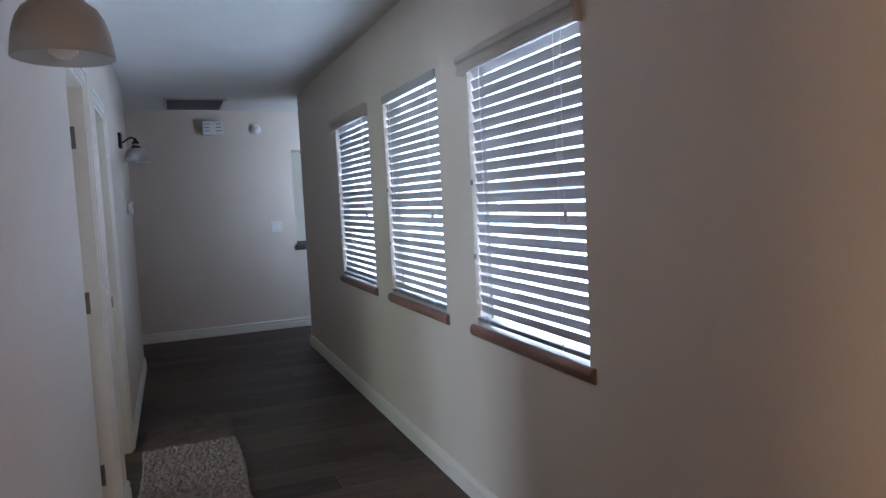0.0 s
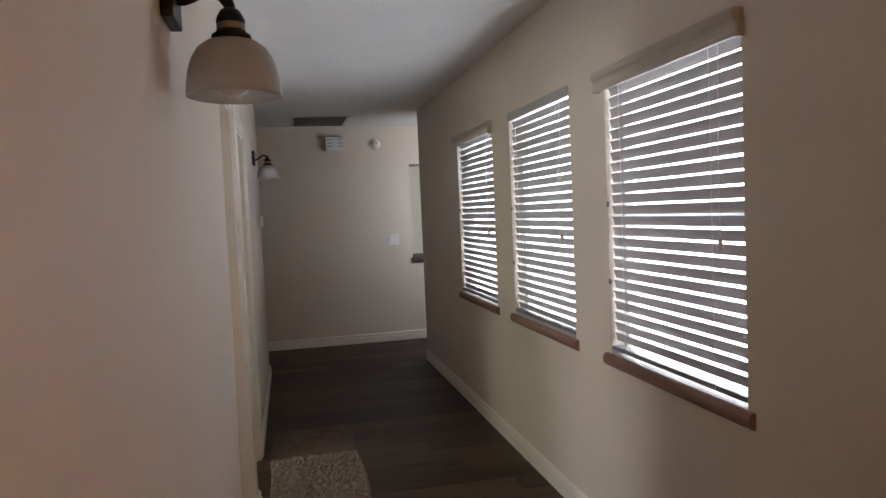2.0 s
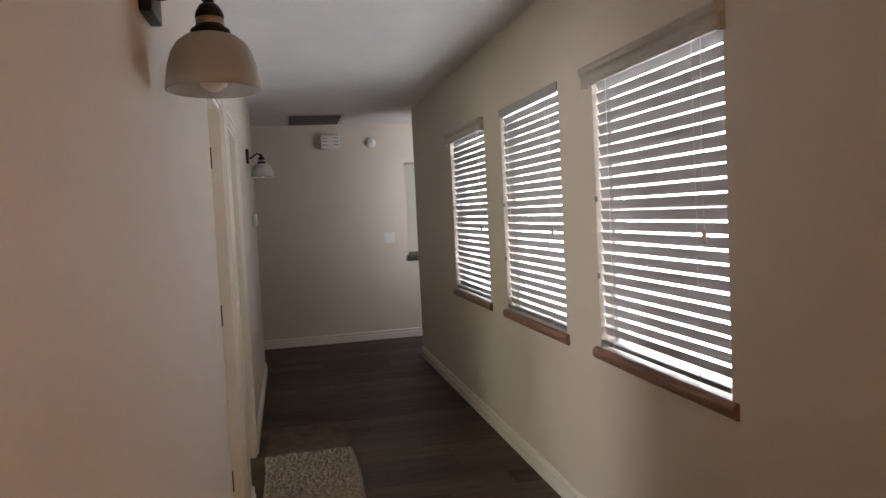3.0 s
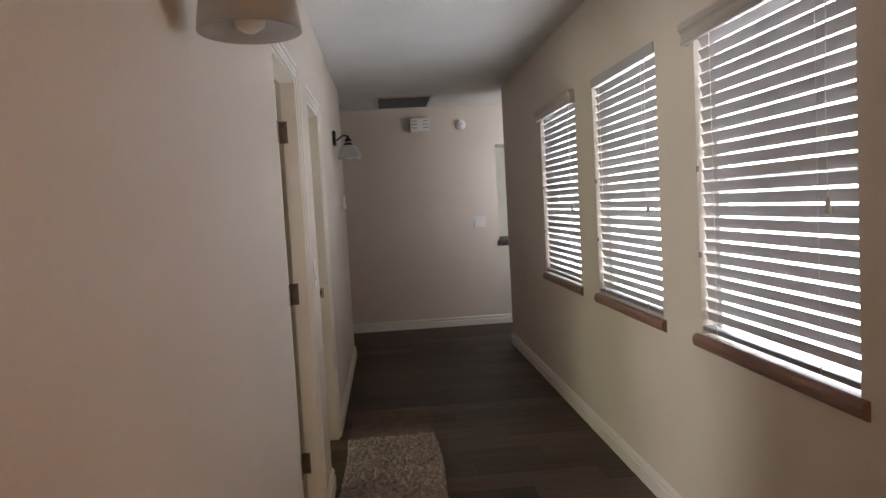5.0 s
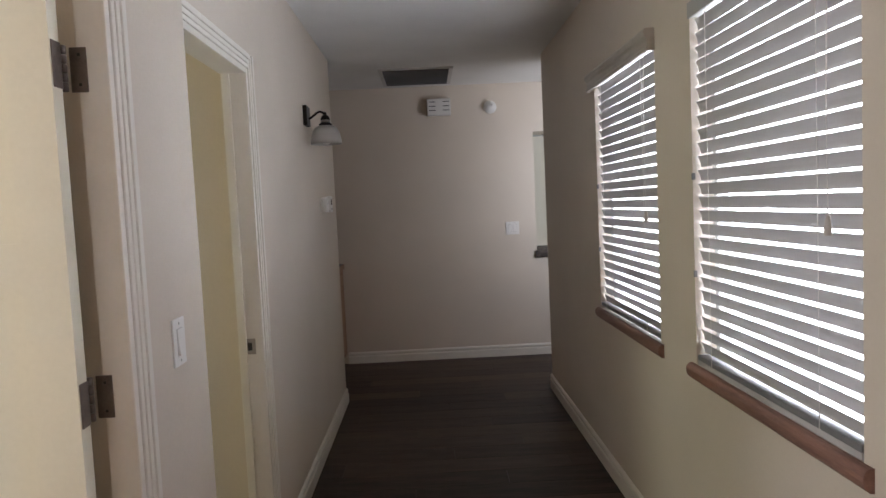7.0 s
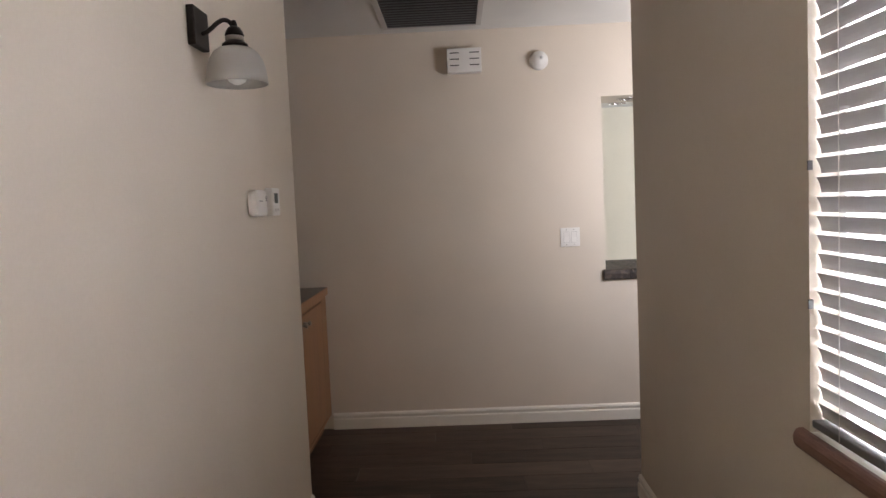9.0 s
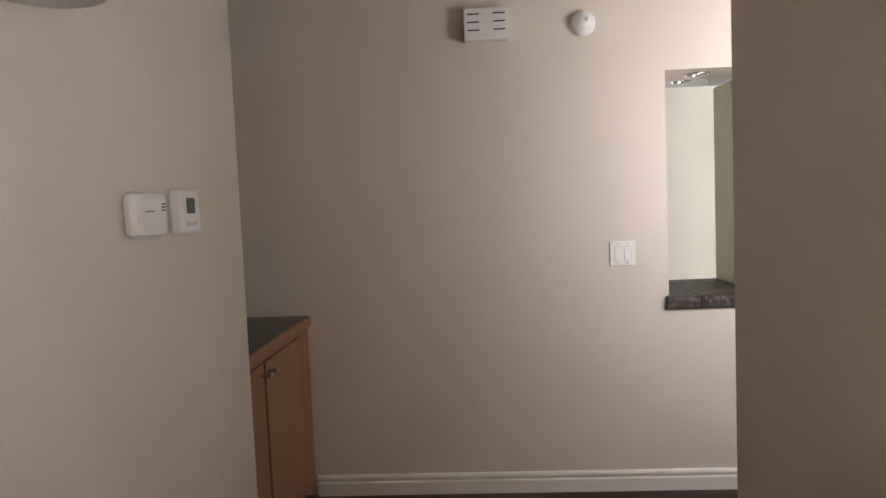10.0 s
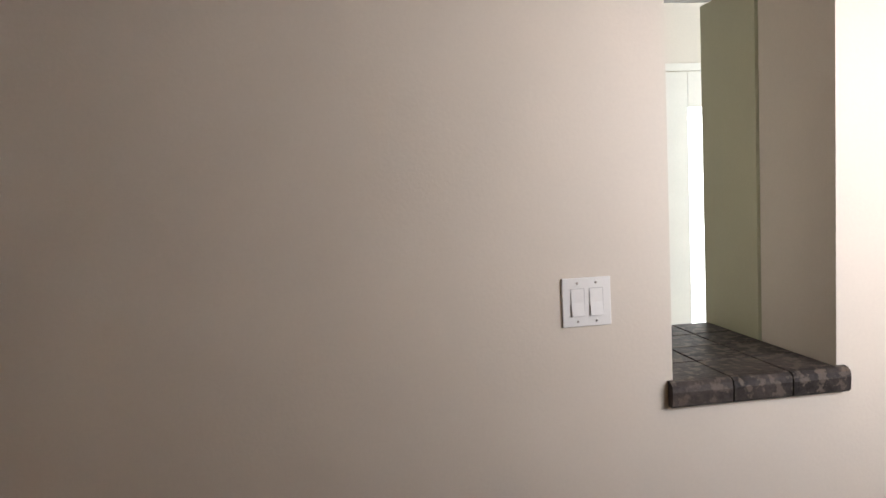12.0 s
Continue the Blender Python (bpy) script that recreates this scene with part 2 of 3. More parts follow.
for y0, y1 in WINDOWS:
    box(bm, WALL_R, WALL_RO, y0, y1, 0, WIN_Z0)
    box(bm, WALL_R, WALL_RO, y0, y1, WIN_Z1, CEIL)
structure("wall_east", bm, M_WALL, "cream painted hall wall with three windows", "wall")

# left wall: three stretches with two door openings between them and a third beside the start
D1 = (-5.36, -4.656)
D2 = (-4.208, -3.486)
D0 = (-8.15, -7.34)
DOOR_Z, DOOR_Z2 = 1.926, 1.942
bm = bmesh.new()
box(bm, -0.08, WALL_A, -11.0, D0[0], 0, CEIL)
box(bm, -0.08, WALL_A, D0[1] + 0.03, D1[0], 0, CEIL)
arc = [(WALL_A - 0.03 + 0.03 * math.cos(radians(a)), D0[1] + 0.03 - 0.03 * math.sin(radians(a))) for a in range(0, 91, 10)]
corner = [bm.verts.new((x, y, z)) for z in (0, CEIL) for x, y in arc + [(-0.08, D0[1]), (-0.08, D0[1] + 0.03)]]
n = len(corner) // 2
bm.faces.new(corner[:n])
bm.faces.new(corner[n:])
for k in range(n):
    bm.faces.new((corner[k], corner[(k + 1) % n], corner[n + (k + 1) % n], corner[n + k])).smooth = k < 9
bmesh.ops.recalc_face_normals(bm, faces=bm.faces)
box(bm, -0.08, WALL_A, D0[0], D0[1], 2.03, CEIL)
structure("wall_west_near", bm, M_WALL, "cream painted hall wall beside a lit side room", "wall")
bm = bmesh.new()
box(bm, -0.08, WALL_B, -4.60, D2[0], 0, CEIL)
box(bm, -0.031, WALL_B, D1[1], -4.60, 0, CEIL)
box(bm, -0.08, WALL_B, D1[0], D1[1], DOOR_Z, CEIL)
structure("wall_west_middle", bm, M_WALL, "cream painted hall wall between two doorways", "wall")
bm = bmesh.new()
box(bm, -0.084, WALL_C, D2[1], END_L, 0, CEIL)
box(bm, -0.084, WALL_C, D2[0], D2[1], DOOR_Z2, CEIL)
box(bm, -0.84, -0.084, END_L - 0.12, END_L, 0, CEIL)
structure("wall_west_far", bm, M_WALL, "cream painted hall wall ending at the kitchenette", "wall")

# far wall with the pass-through
OPEN_X, OPEN_Z = (1.635, 2.075), (0.89, 2.012)
bm = bmesh.new()
box(bm, -0.84, OPEN_X[0], 0, 0.315, 0, CEIL)
box(bm, OPEN_X[1], 5.0, 0, 0.315, 0, CEIL)
box(bm, OPEN_X[0], OPEN_X[1], 0, 0.315, 0, OPEN_Z[0])
box(bm, OPEN_X[0], OPEN_X[1], 0, 0.315, OPEN_Z[1], CEIL)
structure("wall_north", bm, M_WALL, "cream painted end wall with a pass-through opening", "wall")

# plain walls that close the place
bm = bmesh.new()
box(bm, -0.94, -0.84, END_L - 0.12, 0.315, 0, CEIL)
structure("wall_nook", bm, M_WALL, "cream wall behind the kitchenette cabinets", "wall")
bm = bmesh.new()
box(bm, -0.10, WALL_R, -11.1, -11.0, 0, CEIL)
structure("wall_south", bm, M_WALL, "cream wall closing the hall behind", "wall")
bm = bmesh.new()
for x0, x1, z0, z1 in ((WALL_RO, 1.95, 0, CEIL), (3.0, 5.0, 0, CEIL), (1.95, 3.0, 0, 0.8), (1.95, 3.0, 1.99, CEIL)):
    box(bm, x0, x1, END_R - 0.16, END_R, z0, z1)
structure("wall_entry", bm, M_WALL, "cream entry wall with a bright window", "wall")
structure("wall_entry_side", B(4.9, 5.0, END_R, 0, 0, CEIL), M_WALL, "cream wall closing the entry", "wall")
bm = bmesh.new()
for y0, y1 in ((-11, -5.9), (-5.0, -4.4), (-3.5, -0.9)):
    box(bm, -2.9, -2.8, y0, y1, 0, CEIL)
# assumed window openings, out of view, for the two added lamps
for y0, y1 in ((-5.9, -5.0), (-4.4, -3.5)):
    box(bm, -2.9, -2.8, y0, y1, 0, 0.9)
    box(bm, -2.9, -2.8, y0, y1, 1.9, CEIL)
box(bm, -2.8, -0.08, -11.1, -11.0, 0, CEIL)
box(bm, -2.8, -0.08, -6.55, -6.45, 0, CEIL)
box(bm, -2.8, -0.08, -4.60, -4.43, 0, CEIL)
box(bm, -2.8, -0.94, END_L - 0.12, END_L, 0, CEIL)
box(bm, -2.8, -0.086, -3.45, -3.35, 0, CEIL)
structure("wall_side_rooms", bm, M_WALL, "cream walls of the side rooms", "wall")
bm = bmesh.new()
box(bm, 0.2, 5.0, 1.86, 1.96, 0, CEIL)
box(bm, 0.2, 0.3, 0.315, 1.86, 0, CEIL)
# unseen end wall, opened only to let the added lamp in
for y0, y1, z0, z1 in ((0.315, 0.55, 0, CEIL), (1.55, 1.86, 0, CEIL), (0.55, 1.55, 0, 0.8), (0.55, 1.55, 2.0, CEIL)):
    box(bm, 4.9, 5.0, y0, y1, z0, z1)
structure("wall_far_room", bm, M_WALL, "cream walls of the bright room beyond", "wall")
structure("soffit", B(OPEN_X[0] - 0.5, OPEN_X[1] + 0.05, 0.317, 0.63, 2.024, CEIL), M_CEIL, "white soffit above the deep pass-through shelf", "soffit")
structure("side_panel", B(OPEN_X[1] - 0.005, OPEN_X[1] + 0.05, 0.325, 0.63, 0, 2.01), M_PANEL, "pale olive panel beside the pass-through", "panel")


# ---- baseboards and casings ----
def base_profile(side, face):
    s = side
    return [(face, 0.0), (face + s * 0.017, 0.0), (face + s * 0.017, 0.060), (face + s * 0.015, 0.065), (face + s * 0.008, 0.067), (face + s * 0.008, 0.076),
            (face + s * 0.013, 0.078), (face + s * 0.014, 0.086), (face + s * 0.011, 0.095), (face + s * 0.004, 0.102), (face, 0.102)]


def baseboard(axis, face, side, a, b):
    structure("baseboard", extrude_profile(base_profile(side, face), axis, a, b), M_TRIM, "white moulded baseboard along the floor", "baseboard")


baseboard("y", WALL_R, -1, -11.0, END_R + 0.012)
baseboard("x", END_R, 1, WALL_R - 0.012, 4.9)
baseboard("y", WALL_A, 1, D0[1] + 0.03, D1[0])
baseboard("y", WALL_B, 1, -4.65, D2[0])
baseboard("y", WALL_C, 1, -3.44, END_L)
baseboard("x", 0.0, -1, -0.11, 4.9)


def casing_bm(face, a, b, along, lo, hi, wall_x):
    """A grooved casing strip standing on the wall plane wall_x."""
    bm = bmesh.new()
    d = (b - a)
    steps = [(0.0, 0.30, 0.007), (0.30, 0.62, 0.010), (0.62, 1.0, 0.0145)]
    for u0, u1, h in steps:
        if along == "z":
            c0, c1 = sorted((a + d * u0, a + d * u1))
            box(bm, wall_x, wall_x + h, c0, c1, lo, hi, bevel=0.0028)
        else:
            c0, c1 = sorted((a + d * u0, a + d * u1))
            box(bm, wall_x, wall_x + h, lo, hi, c0, c1, bevel=0.0028)
    return bm


def door_frame(name, y0, y1, wall_x, back_x, top, label, wide, stop=True):
    d = thing(name, label, "doorway", kind="structure")
    part("casing", casing_bm(0, y1 + 0.004, y1 + 0.004 + wide, "z", 0, top + 0.004 + wide, wall_x), M_TRIM, d)
    part("head_casing", casing_bm(0, top + 0.004, top + 0.004 + wide, "y", y0, y1 + 0.003, wall_x), M_TRIM, d)
    part("jamb", B(back_x, wall_x + 0.002, y1 - 0.018, y1 + 0.003, 0, top, bevel=0.002), M_TRIM, d)
    part("head_jamb", B(back_x, wall_x + 0.002, y0, y1 - 0.018, top - 0.018, top + 0.003, bevel=0.002), M_TRIM, d)
    if stop:
        part("stop", B(back_x + 0.004, back_x + 0.034, y1 - 0.030, y1 - 0.0185, 0, top - 0.018, bevel=0.002), M_TRIM, d)
    return d


door_1 = door_frame("door_1", *D1, WALL_B, -0.031, DOOR_Z, "white cased doorway with its door swung open", 0.054, stop=False)
door_2 = door_frame("door_2", *D2, WALL_C, -0.084, DOOR_Z2, "white cased doorway into a dim cream room", 0.052)
strike = part("strike_plate", B(-0.060, -0.018, D2[1] - 0.0205, D2[1] - 0.0178, 0.865, 0.925, bevel=0.0008), M_STEEL, door_2, "satin nickel strike plate")
part("strike_hole", B(-0.047, -0.031, D2[1] - 0.0212, D2[1] - 0.0203, 0.880, 0.910), M_DARK, strike)


def hinge(parent, y, x, z):
    """Butt hinge: one plate on the jamb face at y, one on the edge of the leaf at x, the barrel between."""
    h = part("hinge", B(x - 0.004, x + 0.030, y - 0.0032, y - 0.0004, z - 0.045, z + 0.045, bevel=0.001), M_HINGE, parent, "aged bronze butt hinge")
    part("hinge_leaf", B(LX1 + 0.0004, LX1 + 0.003, LY0 + 0.003, LY1 - 0.001, z - 0.045, z + 0.045, bevel=0.001), M_HINGE, h)
    for k in range(5):
        za = z - 0.046 + k * 0.0186
        part("hinge_knuckle", lathe([(0.005, za), (0.0072, za + 0.001), (0.0072, za + 0.0165), (0.005, za + 0.0175)], 12, Matrix.Translation((x - 0.008, y - 0.020, 0))), M_HINGE, h)
    for dz in (-0.03, 0.03):
        part("hinge_screw", B(x + 0.012, x + 0.018, y - 0.0040, y - 0.0031, z + dz - 0.003, z + dz + 0.003, bevel=0.001), M_DARK, h)


# the open leaf: three recessed panels
leaf = thing("door_leaf", "ivory three-panel door standing open into the room", "door")
LX0, LX1, LY0, LY1, LZ1 = -0.74, -0.042, -4.752, -4.716, 1.900
ST = 0.092
for z0, z1 in ((0.01, 0.22), (0.69, 0.78), (1.265, 1.365), (1.80, LZ1)):
    part("rail", B(LX0 + ST, LX1 - ST, LY0, LY1, z0, z1), M_DOOR, leaf)
part("stile", B(LX0, LX0 + ST, LY0, LY1, 0.01, LZ1), M_DOOR, leaf)
part("stile", B(LX1 - ST, LX1, LY0, LY1, 0.01, LZ1), M_DOOR, leaf)
for z0, z1 in ((0.22, 0.69), (0.78, 1.265), (1.365, 1.80)):
    part("door_panel", B(LX0 + ST - 0.005, LX1 - ST + 0.005, LY0 + 0.012, LY1 - 0.012, z0 - 0.005, z1 + 0.005), M_DOOR, leaf)
for z in (0.31, 1.036, 1.708):
    hinge(leaf, D1[1] - 0.018, -0.040, z)


# ---- windows and blinds ----
def window(n, y0, y1):
    w = thing("window_%d" % n, "white vinyl window behind closed slatted blinds", "window", kind="structure")
    f = 0.03
    bm = bmesh.new()
    for a in ((y0, y0 + f, WIN_Z0, WIN_Z1), (y1 - f, y1, WIN_Z0, WIN_Z1), (y0 + f, y1 - f, WIN_Z0, WIN_Z0 + f), (y0 + f, y1 - f, WIN_Z1 - f, WIN_Z1)):
        box(bm, 1.602, 1.642, *a, bevel=0.003)
    part("window_frame", bm, M_VINYL, w)
    zm = (WIN_Z0 + WIN_Z1) / 2
    part("meeting_rail", B(1.605, 1.638, y0 + f, y1 - f, zm - 0.02, zm + 0.02, bevel=0.003), M_VINYL, w)
    for z0, z1 in ((WIN_Z0 + f, zm - 0.02), (zm + 0.02, WIN_Z1 - f)):
        g = part("pane", B(1.618, 1.622, y0 + f, y1 - f, z0, z1), M_GLASS, w)
        g.visible_shadow = False
    s = 0.034
    z = WIN_Z0
    nose = [(1.5345, z + 0.008), (1.526, z + 0.008), (1.519, z + 0.005), (1.514, z - 0.001), (1.511, z - 0.009), (1.511, z - 0.020),
            (1.513, z - 0.030), (1.518, z - 0.038), (1.525, z - 0.043), (1.5345, z - 0.044)]
    bm = extrude_profile(nose, "y", y0 - s, y1 + s)
    sill = part("window_sill", bm, M_SILL, w, "reddish brown wooden sill with rounded nose")
    part("sill_board", B(1.535, 1.601, y0 + 0.001, y1 - 0.001, WIN_Z0 + 0.0005, WIN_Z0 + 0.0075), M_TRIM, sill, "white painted inner sill board")
    return w


SLAT_W, PITCH = 0.0368, 0.0437
SLAT_TILT = 72


def slat_mesh(length):
    """A slightly crowned slat along y, tilted with its room edge raised."""
    pts = []
    for k in range(5):
        u = -1 + k / 2
        pts.append((u * SLAT_W / 2, 0.0025 * (1 - u * u) + 0.0012))
    for k in range(5):
        u = 1 - k / 2
        pts.append((u * SLAT_W / 2, 0.0025 * (1 - u * u) - 0.0012))
    t = radians(SLAT_TILT)
    turned = [(x * math.cos(t) + z * math.sin(t), -x * math.sin(t) + z * math.cos(t)) for x, z in pts]
    bm = extrude_profile(turned, "y", -length / 2, length / 2)
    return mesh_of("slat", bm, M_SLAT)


def blind(y0, y1, crown, bottom, label, top=WIN_Z1):
    b = thing("venetian_blind", label, "blind", group="hall window blinds")
    xc = 1.556
    length = (y1 - y0) - 0.012
    yc = (y0 + y1) / 2
    if crown:
        front = [(1.533, top + 0.014), (1.498, top + 0.014), (1.493, top + 0.004), (1.496, top - 0.014), (1.503, top - 0.022), (1.506, top - 0.030), (1.506, top - 0.050),
                 (1.502, top - 0.056), (1.503, top - 0.068), (1.512, top - 0.070), (1.513, top - 0.014), (1.533, top - 0.014)]
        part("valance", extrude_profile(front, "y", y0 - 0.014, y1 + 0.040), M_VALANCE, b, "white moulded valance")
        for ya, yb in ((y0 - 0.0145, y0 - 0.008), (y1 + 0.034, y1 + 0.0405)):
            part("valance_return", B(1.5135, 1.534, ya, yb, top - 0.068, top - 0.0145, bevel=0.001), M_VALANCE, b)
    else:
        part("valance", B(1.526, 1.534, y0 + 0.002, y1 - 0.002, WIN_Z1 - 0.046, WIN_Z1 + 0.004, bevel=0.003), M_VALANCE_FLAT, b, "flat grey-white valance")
    part("headrail", B(1.538, 1.586, y0 + 0.006, y1 - 0.006, WIN_Z1 - 0.042, WIN_Z1 - 0.002, bevel=0.002), M_VINYL, b)
    me = slat_mesh(length)
    z = top - 0.071 if crown else top - 0.067
    while z > bottom + 0.034:
        s = new("slat", me)
        s.parent = b
        s.location = (xc, yc + random.uniform(-0.0015, 0.0015), z)
        s.rotation_euler = (radians(random.uniform(-0.12, 0.12)), radians(random.uniform(-1.6, 1.6)), 0)
        z -= PITCH
    if not crown:
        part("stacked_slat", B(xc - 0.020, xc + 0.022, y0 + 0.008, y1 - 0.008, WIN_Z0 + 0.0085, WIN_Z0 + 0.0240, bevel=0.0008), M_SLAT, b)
    part("bottom_rail", B(xc - 0.021, xc + 0.024, y0 + 0.007, y1 - 0.007, bottom - 0.004, bottom + 0.014, bevel=0.004), M_RAIL, b, "grey bottom rail")
    for yy in (y0 + 0.15, y1 - 0.13):
        for dx in (-0.0262, 0.0250):
            part("ladder_cord", tube([(xc + dx, yy, WIN_Z1 - 0.05), (xc + dx + 0.001, yy, 1.4), (xc + dx, yy, bottom)], 0.0011, 6), M_CORD, b)
    yw = y0 + 0.095
    cord = part("pull_cord", tube([(xc - 0.030, yw, WIN_Z1 - 0.05), (xc - 0.036, yw + 0.002, 1.6), (xc - 0.035, yw, 1.335)], 0.0016, 6), M_CORD, b)
    part("tassel", lathe([(0.003, 1.340), (0.006, 1.330), (0.009, 1.300), (0.008, 1.296)], 12, Matrix.Translation((xc - 0.035, yw, 0))), M_VALANCE, cord)
    for zz in (WIN_Z0 + 0.30, WIN_Z0 + 0.62):
        part("side_clip", B(1.530, 1.541, y1 - 0.007, y1 - 0.001, zz, zz + 0.022, bevel=0.001), M_RAIL, b)
    return b


for n, (y0, y1) in enumerate(WINDOWS):
    window(n + 1, y0, y1)
blind(*WINDOWS[0], True, WIN_Z0 + 0.026, "white slatted blind half closed, moulded valance above")
blind(*WINDOWS[1], False, WIN_Z0 + 0.028, "white slatted blind half closed under a flat valance")
blind(*WINDOWS[2], True, WIN_Z0 + 0.030, "white slatted blind half closed, pull cord hanging down", top=1.982)


# ---- wall lamps ----
def wall_lamp(x, y, z, label, lift=0.0):
    """Goose-neck lamp: plate on the wall at x, raised by lift above the socket height z, shade hanging in front."""
    s = thing("wall_lamp", label, "wall lamp", group="hall wall lamps", at=(x, y, z))
    part("back_plate", B(0.0, 0.022, -0.055, 0.055, lift - 0.052, lift + 0.056, bevel=0.004), M_BLACK, s, "black square back plate")
    pts = []
    for k in range(13):
        u = k / 12
        pts.append((0.02 + 0.087 * u, 0, -0.012 + lift * (1 - u) + 0.050 * math.sin(u * math.pi * 0.86) * u + 0.002 * u))
    pts += [(0.111, 0, 0.006), (0.113, 0, -0.012)]
    part("arm", tube(pts, 0.0065, 12), M_BLACK, s, "curved black arm")
    c = Matrix.Translation((0.113, 0, 0))
    part("finial", lathe([(0.002, 0.022), (0.006, 0.020), (0.009, 0.012), (0.010, 0.006), (0.012, 0.0)], 14, c), M_BLACK, s)
    holder = part("socket_cup", lathe([(0.010, 0.004), (0.017, 0.000), (0.023, -0.010), (0.026, -0.018), (0.026, -0.023)], 24, c), M_BLACK, s)
    part("socket_band", lathe([(0.024, -0.0235), (0.0255, -0.025), (0.0255, -0.036), (0.024, -0.0365)], 24, c), M_STEEL, holder, "pale metal band")
    part("shade_collar", lathe([(0.026, -0.037), (0.028, -0.041), (0.035, -0.045), (0.036, -0.051), (0.030, -0.055)], 28, c), M_BLACK, holder)
    outer = [(0.030, -0.053), (0.046, -0.058), (0.062, -0.070), (0.073, -0.088), (0.080, -0.110), (0.084, -0.135), (0.086, -0.156)]
    inner = [(r - 0.003, h - 0.001) for r, h in reversed(outer)]
    part("shade", lathe(outer + inner, 40, c, closed=True), M_SHADE, s, "frosted glass bell shade")
    part("bulb", lathe([(0.012, -0.055), (0.014, -0.080), (0.026, -0.110), (0.029, -0.128), (0.024, -0.148), (0.010, -0.157), (0.001, -0.158)], 20, c), M_PLASTIC, s, "unlit white bulb")
    return s


wall_lamp(WALL_A, -6.355, 1.839, "black wall lamp with frosted bell shade, unlit", lift=0.026)
wall_lamp(WALL_C, -2.283, 1.921, "black wall lamp with frosted bell shade above the thermostat")


# ---- fittings on the walls and ceiling ----
def grille():
    g = thing("ceiling_vent", "pale metal return air grille in the ceiling, louvres coloured dark as in shade", "vent")
    x0, x1, y0, y1 = 0.336, 0.912, -0.84, -0.14
    z = CEIL
    bm = bmesh.new()
    for a in ((x0, x1, y0, y0 + 0.03), (x0, x1, y1 - 0.03, y1), (x0, x0 + 0.03, y0 + 0.03, y1 - 0.03), (x1 - 0.03, x1, y0 + 0.03, y1 - 0.03)):
        box(bm, *a, z - 0.012, z - 0.001, bevel=0.002)
    part("frame", bm, M_GRILLE, g)
    # flat dark sheet in place of the shade up in the duct
    part("shade_sheet", B(x0 + 0.03, x1 - 0.03, y0 + 0.03, y1 - 0.03, z - 0.003, z - 0.001), M_DARK, g)
    n = 26
    for k in range(n):
        yy = y0 + 0.04 + (y1 - y0 - 0.08) * k / (n - 1)
        m = Matrix.Translation((0, yy, z - 0.008)) @ Matrix.Rotation(radians(40), 4, "X")
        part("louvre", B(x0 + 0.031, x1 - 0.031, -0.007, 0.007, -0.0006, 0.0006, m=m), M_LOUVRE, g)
    for k in range(13):
        yy = y0 + 0.06 + (y1 - y0 - 0.12) * k / 12
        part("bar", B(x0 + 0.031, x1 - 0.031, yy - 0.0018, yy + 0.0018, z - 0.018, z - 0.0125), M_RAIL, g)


grille()

chime = thing("door_chime", "white plastic door chime box with slots high on the wall", "chime")
part("cover", B(0.705, 0.912, -0.062, -0.0005, 2.185, 2.330, bevel=0.006), M_PLASTIC, chime)
for z in (2.225, 2.262, 2.299):
    for xa, xb in ((0.722, 0.778), (0.842, 0.898)):
        part("slot", B(xa, xb, -0.0632, -0.0618, z, z + 0.006), M_DARK, chime)

alarm = thing("smoke_alarm", "round white smoke alarm high on the wall", "smoke alarm")
m = Matrix.Translation((1.262, -0.0005, 2.243)) @ Matrix.Rotation(radians(90), 4, "X")
part("body", lathe([(0.056, 0.0), (0.058, 0.006), (0.056, 0.022), (0.050, 0.034), (0.045, 0.039), (0.034, 0.043), (0.032, 0.048), (0.001, 0.050)], 36, m), M_PLASTIC, alarm)
part("test_button", lathe([(0.010, 0.0495), (0.010, 0.052), (0.001, 0.053)], 16, m @ Matrix.Translation((0.012, 0.012, 0))), M_GRILLE, alarm)


def switch_plate(name, at, turn, gangs, label):
    """A rocker plate; local x along the wall, local y out of it."""
    s = thing(name, label, "light switch")
    s.matrix_world = Matrix.Translation(at) @ Matrix.Rotation(radians(turn), 4, "Z")
    w = 0.036 + 0.042 * gangs
    if gangs == 1:
        w = 0.076
    part("plate", B(-w / 2, w / 2, -0.006, 0.0, -0.0585, 0.0585, bevel=0.0022), M_PLASTIC, s)
    for g in range(gangs):
        c = (g - (gangs - 1) / 2) * 0.046
        part("bezel", B(c - 0.0175, c + 0.0175, -0.0072, -0.0061, -0.034, 0.034), M_GRILLE, s)
        part("rocker", extrude_profile([(-0.0073, -0.032), (-0.0125, -0.032), (-0.0085, 0.0), (-0.0078, 0.032), (-0.0073, 0.032)], "x", c - 0.0155, c + 0.0155), M_PLASTIC, s)
        for zz in (-0.046, 0.046):
            part("screw", lathe([(0.003, 0.006), (0.003, 0.0068), (0.0005, 0.0072)], 10, Matrix.Translation((c, 0, zz)) @ Matrix.Rotation(radians(90), 4, "X")), M_STEEL, s)
    return s


switch_plate("light_switch", (1.421, -0.0005, 1.160), 0, 2, "white double rocker switch beside the pass-through")
switch_plate("light_switch", (WALL_B + 0.0005, -4.412, 1.095), 90, 1, "white single rocker switch between two doorways")

thermo = thing("thermostat", "small white thermostat with grey screen", "thermostat")
part("housing", B(WALL_C + 0.0005, WALL_C + 0.030, -1.688, -1.580, 1.385, 1.490, bevel=0.006), M_PLASTIC, thermo)
